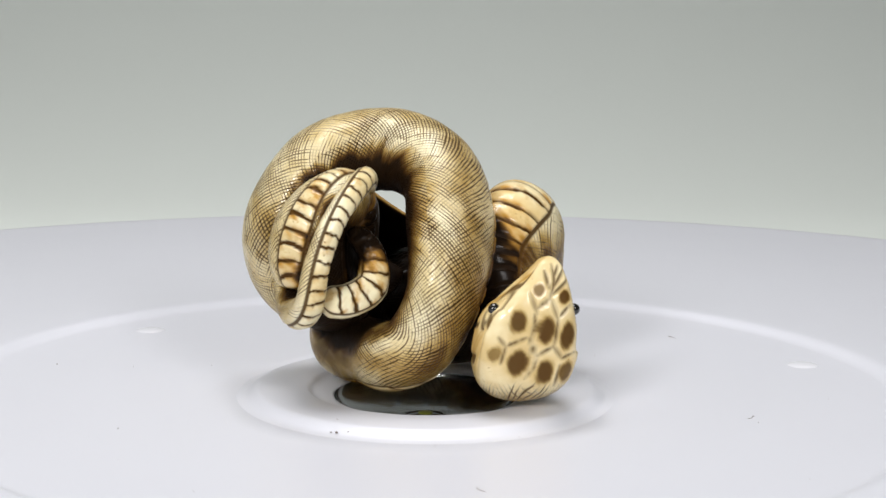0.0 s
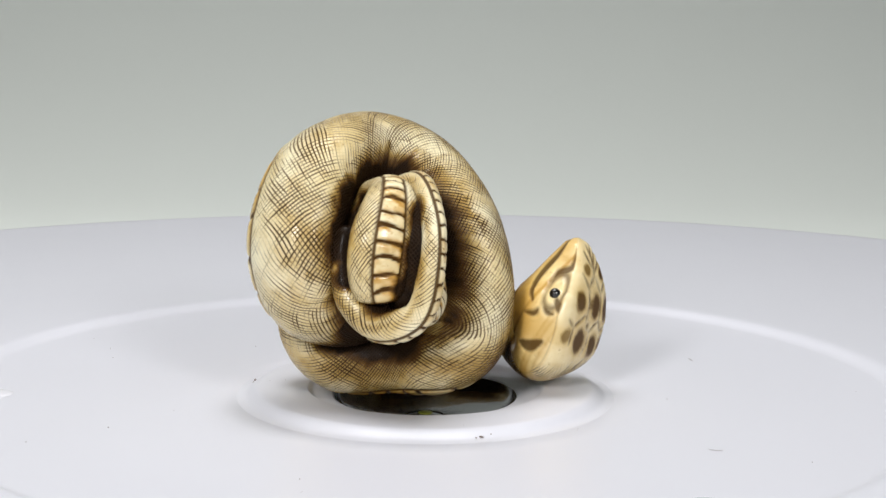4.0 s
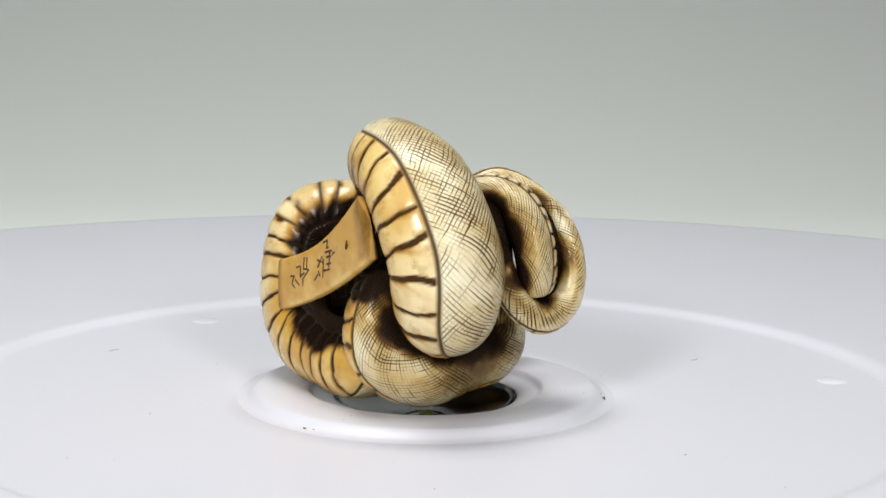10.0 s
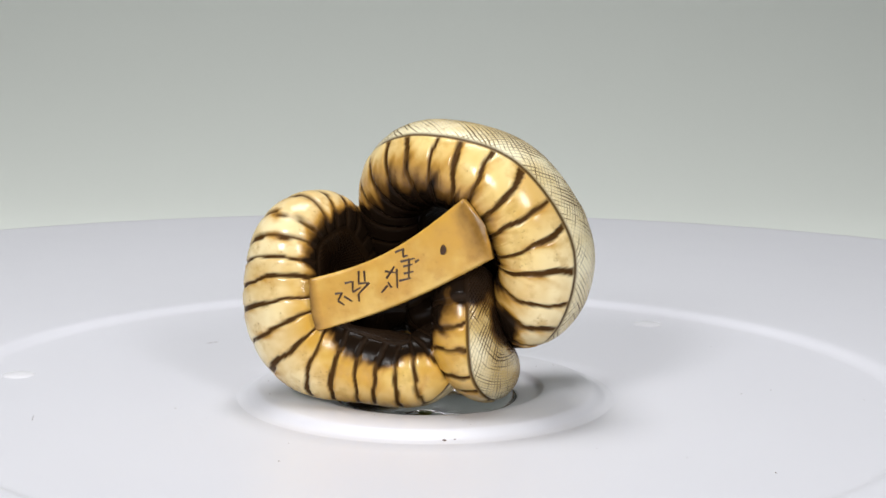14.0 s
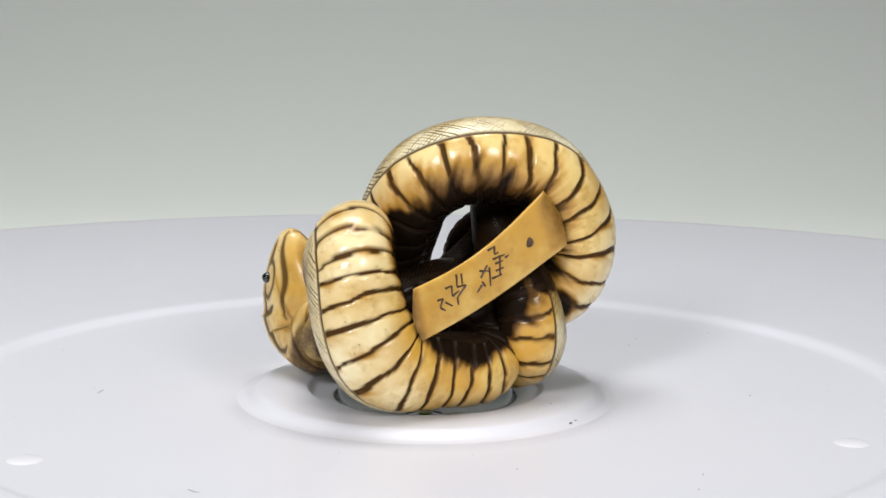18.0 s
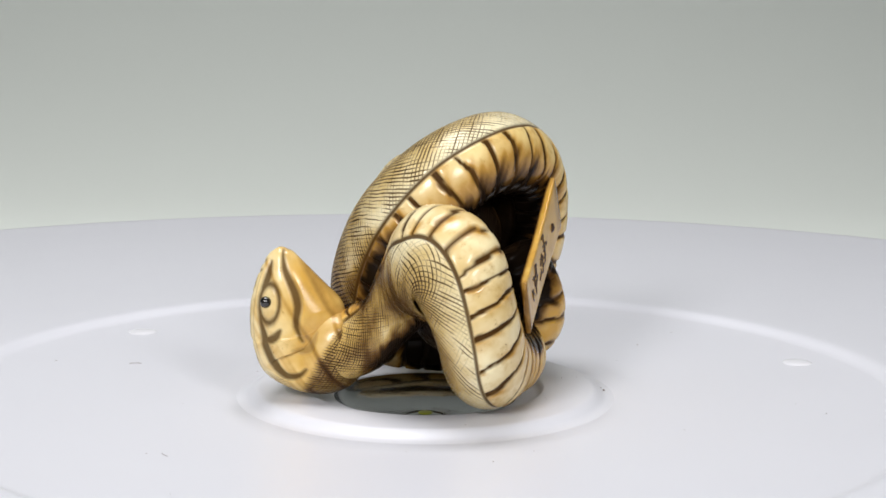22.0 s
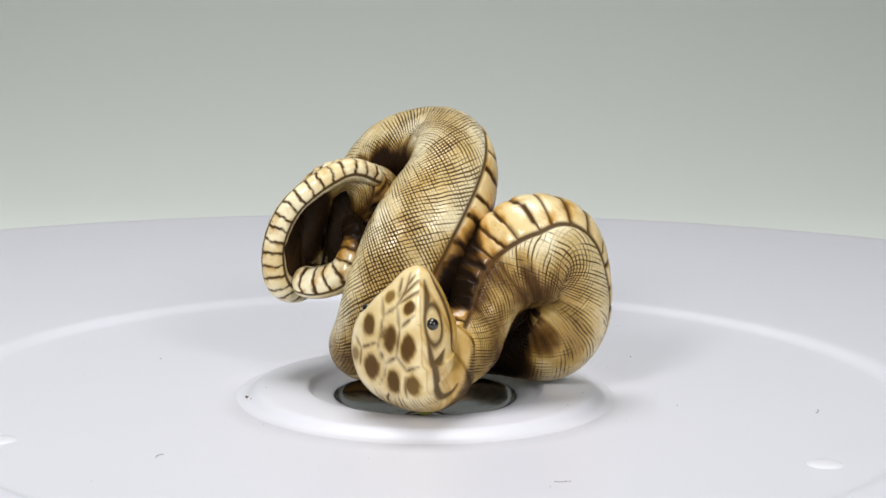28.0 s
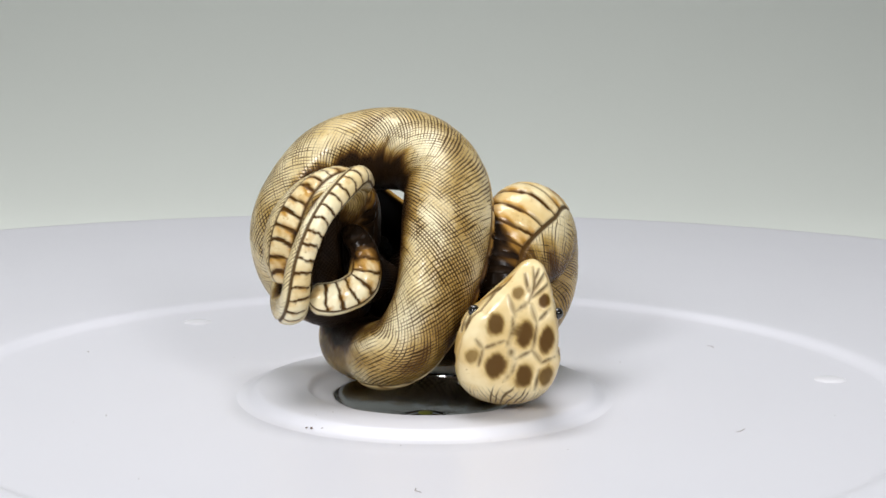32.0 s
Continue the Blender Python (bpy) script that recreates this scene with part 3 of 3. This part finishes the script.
    cells = ([(-3.0, 14.5), (-2.4, 13.2), (-2.0, 12.2)], [(-2.0, 12.8), (-0.7, 13.8)], [(-2.3, 12.2), (-2.2, 10.9), (-2.6, 9.4)], [(-2.6, 9.3), (-1.6, 7.3)], [(-1.6, 7.3), (0.3, 8.4)],
             [(0.3, 8.4), (0.45, 11.5)], [(0.45, 11.5), (-0.4, 13.6)], [(0.5, 11.7), (1.8, 13.0)], [(-1.6, 7.3), (-1.7, 6.0), (-2.4, 4.8)], [(-6.1, 9.6), (-5.2, 8.6)], [(-5.2, 8.6), (-3.0, 9.5)],
             [(-5.2, 8.6), (-5.5, 6.6)], [(0.2, 8.5), (1.5, 6.9)], [(1.5, 6.9), (2.9, 7.5)], [(1.4, 6.1), (1.2, 3.6)])
    twigs = ([(-0.7, 13.7), (-0.15, 15.6), (-0.4, 17.4)], [(-0.8, 15.0), (-1.25, 16.7)], [(-0.4, 14.8), (1.1, 16.9)], [(-0.3, 14.3), (1.7, 15.8)], [(-0.2, 16.0), (0.3, 17.2)])
    net = np.max([stroke(hu, hz, q, 0.19) for q in cells], axis=0) * np.clip(0.85 + 0.4 * wob(hu * 2 + hz, 2.0), 0, 1)
    twig = np.max([stroke(hu, hz, q, 0.17) for q in twigs], axis=0)
    line = crown * np.maximum(np.maximum(blot * 0.95, net * 0.85), twig * 0.9)
    # the cheeks: a ring about each eye, brow spike, jaw line, cheek comma and the corner of the mouth
    ring = np.clip(1.2 - np.abs(np.hypot((hv - 0.35) / 1.25, (hz - 11.9) / 2.2) - 1.0) / 0.27, 0, 1)
    east = np.max([ring,
                   stroke(hv, hz, [(0.2, 16.6), (-0.1, 14.6), (-0.75, 13.2)], 0.36),
                   stroke(hv, hz, [(1.4, 17.9), (1.9, 15.9), (3.1, 13.6), (3.7, 11.7), (3.6, 9.4), (4.3, 7.7)], 0.36),
                   stroke(hv, hz, [(-0.1, 7.7), (1.0, 7.9), (1.8, 8.9)], 0.40),
                   0.45 * stroke(hv, hz, [(3.3, 6.6), (5.0, 6.8), (5.7, 8.6)], 0.36),
                   stroke(hv, hz, [(-0.9, 11.1), (-0.5, 9.3), (-0.2, 8.1), (0.3, 6.4), (1.2, 4.4), (2.4, 3.4), (3.8, 3.6), (4.7, 4.4)], 0.42)], axis=0)
    ring = np.clip(1.2 - np.abs(np.hypot((hv + 0.1) / 1.2, (hz - 12.7) / 1.8) - 1.0) / 0.32, 0, 1)
    west = np.max([ring * 0.85,
                   stroke(hv, hz, [(1.5, 17.9), (2.1, 16.2), (3.3, 14.1), (3.4, 12.7), (2.5, 11.6)], 0.40),
                   stroke(hv, hz, [(-0.4, 17.1), (-0.7, 15.2), (0.7, 14.6), (1.2, 13.6)], 0.34),
                   stroke(hv, hz, [(-0.7, 11.9), (-1.6, 10.5)], 0.40),
                   stroke(hv, hz, [(3.3, 10.1), (1.8, 10.2), (1.2, 10.9)], 0.28),
                   stroke(hv, hz, [(0.8, 11.2), (0.1, 10.5), (-0.7, 10.3)], 0.28),
                   stroke(hv, hz, [(3.6, 6.6), (2.1, 6.3), (0.5, 7.0)], 0.55)], axis=0)
    face = np.where(hu > 0, east, west)
    line = np.maximum(line, np.clip(flank * face * (np.abs(st) > 0.25), 0, 1) * 0.88)
    line = np.maximum(line, 0.35 * np.clip(1.2 - np.abs(ct - 0.42) / 0.03, 0, 1) * flat)
    P = P - (0.05 * line + 0.11 * np.maximum(crown * np.maximum(net, twig), flank * face))[..., None] * (b[:, None, :] * ct[..., None] + d[:, None, :] * st[..., None])
    # the neck's crosshatching starts along a slanting line behind the jaw
    neck = np.clip((hv - 2.5 - 0.58 * hz) / 1.3, 0, 1)
    hat = np.maximum(neck * 0.95, 0.62 * np.clip((4.6 - hz) / 1.8, 0, 1) * np.clip((3.2 - hv) / 1.5, 0, 1))
    halo = np.max([f * np.clip(1.7 - np.hypot((hu - x) / a, (hz - z) / q), 0, 1) for x, z, a, q, f in spots], axis=0)
    stain_shade = 0.35 * crown * blot + 0.22 * crown * halo + 0.14 * flank * np.clip((hv - 2.4) / 2.6, 0, 1) + 0.30 * flank * np.clip(wob(hv * 0.8 + hz * 0.5, 1.0), 0, 1) + 0.04 + neck * (0.28 + 0.08 * wob(S * 0.9 + TH * 1.4, 4.0))
    warm = (0.30 + 0.2 * flank + 0.45 * flank * np.clip(hv / 4, 0, 1)) * np.clip((tu + 0.6) / 2.4, 0, 1)[:, None]
    ob = grid_mesh("head", P, (S, TH * 5), dict(line=line, belly=0.7 * flank * (1 - neck), hatchy=hat, stain_shade=stain_shade, warm=warm + 0 * S), IVORY, top, "flat-crowned snake head with brown spots")
    cheek = (np.abs(hv + 0.3) < 0.25) & (np.abs(hz - 12.7) < 0.25) & (hu < 0)
    left = P[cheek][np.argmin(hu[cheek])] + 0.15 * HU
    for name, place in (("eye", (16.75, -11.8, 12.1)), ("eye", tuple(left))):
        bm = bmesh.new()
        bmesh.ops.create_uvsphere(bm, u_segments=28, v_segments=18, radius=0.68 * MM, matrix=Matrix.Translation(Vector(place) * MM))
        part(name, bm, HORN, ob, "inlaid black horn eye")


def plaque(top):
    """The signed strip that bridges the two coils at the back."""
    n, m = 60, 28
    f = np.linspace(-0.03, 1.08, n)[:, None]
    ring = np.linspace(0, 1, m, endpoint=False)[None, :]
    a0, a1 = np.array((6.1, 16.0, 12.35)), np.array((-11.25, 11.3, 21.3))
    h0, h1 = np.array((0.5, -0.15, 2.95)), np.array((1.55, 0.2, 3.2))
    # rounded-box outline of the section
    ang = ring * math.tau
    cx = np.sign(np.cos(ang)) * np.abs(np.cos(ang)) ** 0.28
    cy = np.sign(np.sin(ang)) * np.abs(np.sin(ang)) ** 0.28
    bend = np.sin(math.pi * f)
    mid = a0 + (a1 - a0) * f + np.array((0, -0.3, -1.1)) * bend
    half = (h0 + (h1 - h0) * f) * (1 - 0.10 * bend)
    out = np.array((0.27, 0.95, 0.12))
    shrink = np.clip(np.minimum(f + 0.03, 1.08 - f) * 30 + 0.02, 0, 1)
    P = mid[:, None, :] + (cx * shrink)[..., None] * half[:, None, :] + (cy * 0.65 * shrink)[..., None] * out
    z = np.zeros((n, m))
    F = f + z
    # the strip's back is darkened: the cavity's shade, put into its colour
    ob = grid_mesh("plaque", P, (F * 20, ang + z), dict(line=z, belly=z + 1, hatchy=z, stain_shade=0.24 + 0.06 * wob(F * 9 + ang, 2.0) - 0.10 * np.clip((np.abs(cx) - 0.8) / 0.2, 0, 1) + 0.35 * np.clip((0.07 - F) / 0.07, 0, 1) + 0.25 * np.clip((F - 0.93) / 0.1, 0, 1) + 0.8 * np.clip(-cy, 0, 1) + z, warm=1.0 + z), IVORY, top, "honey-coloured strip with a cut signature")

    def place(x, y):
        """A point on the strip's face: x along 0..1, y across -1..1."""
        q = a0 + (a1 - a0) * x + np.array((0, -0.3, -1.1)) * math.sin(math.pi * x)
        return Vector((q + (h0 + (h1 - h0) * x) * (1 - 0.1 * math.sin(math.pi * x)) * y + out * 0.65) * MM)

    bars = [(0.158, 0.17, 0.201, 0.14), (0.199, 0.15, 0.168, -0.13), (0.168, -0.13, 0.201, -0.35), (0.23, 0.46, 0.277, 0.44),
            (0.277, 0.44, 0.266, 0.04), (0.266, 0.04, 0.32, 0.11), (0.328, 0.75, 0.312, 0.28), (0.361, 0.68, 0.351, 0.26), (0.312, 0.28, 0.374, 0.17),
            (0.374, 0.17, 0.295, -0.12), (0.295, -0.12, 0.292, -0.4), (0.21, -0.03, 0.252, -0.31), (0.576, 0.82, 0.631, 0.77),
            (0.626, 0.79, 0.612, 0.52), (0.612, 0.52, 0.64, 0.48), (0.485, 0.34, 0.543, 0.11), (0.48, 0.07, 0.546, 0.35), (0.553, 0.23, 0.526, -0.45),
            (0.59, 0.4, 0.673, 0.25), (0.596, 0.19, 0.651, 0.1), (0.586, -0.06, 0.641, -0.15), (0.548, -0.23, 0.618, -0.33),
            (0.64, 0.36, 0.604, -0.31), (0.475, -0.2, 0.432, -0.37), (0.494, -0.35, 0.483, -0.09), (0.669, 0.13, 0.695, 0.13)]
    for x0, y0, x1, y1 in bars:
        bm = bmesh.new()
        a, b = place(x0, y0), place(x1, y1)
        way = (b - a).normalized()
        nrm = Vector(out).normalized()
        wide = way.cross(nrm) * 0.15 * MM
        lift = nrm * 0.05 * MM
        low = [bm.verts.new(v - lift * 3) for v in (a - wide, a + wide, b + wide * 0.6, b - wide * 0.6)]
        high = [bm.verts.new(v + lift) for v in (a - wide, a + wide, b + wide * 0.6, b - wide * 0.6)]
        bm.faces.new(high)
        for k in range(4):
            bm.faces.new((low[k], low[(k + 1) % 4], high[(k + 1) % 4], high[k]))
        part("signature_bar", bm, INK, ob, smooth=False)
    bm = bmesh.new()
    m4 = Matrix.Translation(place(0.835, 0.0)) @ Vector(out).to_track_quat("Z", "Y").to_matrix().to_4x4() @ Matrix.Diagonal((0.58 * MM, 0.58 * MM, 0.12 * MM, 1))
    bmesh.ops.create_uvsphere(bm, u_segments=24, v_segments=10, radius=1, matrix=m4)
    part("peg", bm, INK, ob, "dark round peg")


def dust():
    """Specks and short fibres that lie on the disc."""
    rng = random.Random(7)
    bm = bmesh.new()

    def fleck(x, y, z, size):
        bmesh.ops.create_icosphere(bm, subdivisions=1, radius=size * MM, matrix=Matrix.Translation((x * MM, y * MM, (z + size * 0.4) * MM)) @ Matrix.Rotation(rng.random() * 6, 4, "Z") @ Matrix.Diagonal((1.5, 0.8, 0.6, 1)))

    for x, y, z, size in ((-9.8, -19.1, -0.55, 0.20), (-10.4, -18.9, -0.55, 0.12), (-8.5, -19.3, -0.40, 0.11), (-11.5, 18.4, -0.65, 0.18), (-12.4, 17.6, -0.60, 0.10)):
        fleck(x, y, z, size)
    for k in range(34):
        a, r = rng.random() * math.tau, 15 + 39 * rng.random() ** 0.8
        fleck(r * math.cos(a), r * math.sin(a), 0.3 if r < 19.6 else -0.70, 0.04 + 0.05 * rng.random() ** 3)
    for k in range(3):
        a, r, turn = rng.random() * math.tau, 26 + 24 * rng.random(), rng.random() * 6
        x, y, prev = r * math.cos(a), r * math.sin(a), None
        for i in range(9):
            turn += rng.uniform(-0.35, 0.35)
            x, y = x + 0.22 * math.cos(turn), y + 0.22 * math.sin(turn)
            w = Vector((-math.sin(turn), math.cos(turn), 0)) * 0.022
            p = Vector((x, y, -0.66))
            ring = [bm.verts.new((p + w) * MM), bm.verts.new((p + Vector((0, 0, 0.04))) * MM), bm.verts.new((p - w) * MM)]
            if prev:
                for q in range(3):
                    bm.faces.new((prev[q], ring[q], ring[(q + 1) % 3], prev[(q + 1) % 3]))
            prev = ring
    ob = part("dust", bm, LINT, None, smooth=False)
    return tagged(ob, "dark dust specks and fine fibres on the white disc", "dust", kind="stuff")


studio()
DUST = dust()
TABLE = turntable()
SNAKE = snake()


def motions():
    rows = [(t, pose(0, 0, 0, 0, 0, TURN * t)) for t in range(0, 33)]
    walk(TABLE, rows)
    walk(SNAKE, rows)
    walk(DUST, rows)


motions()
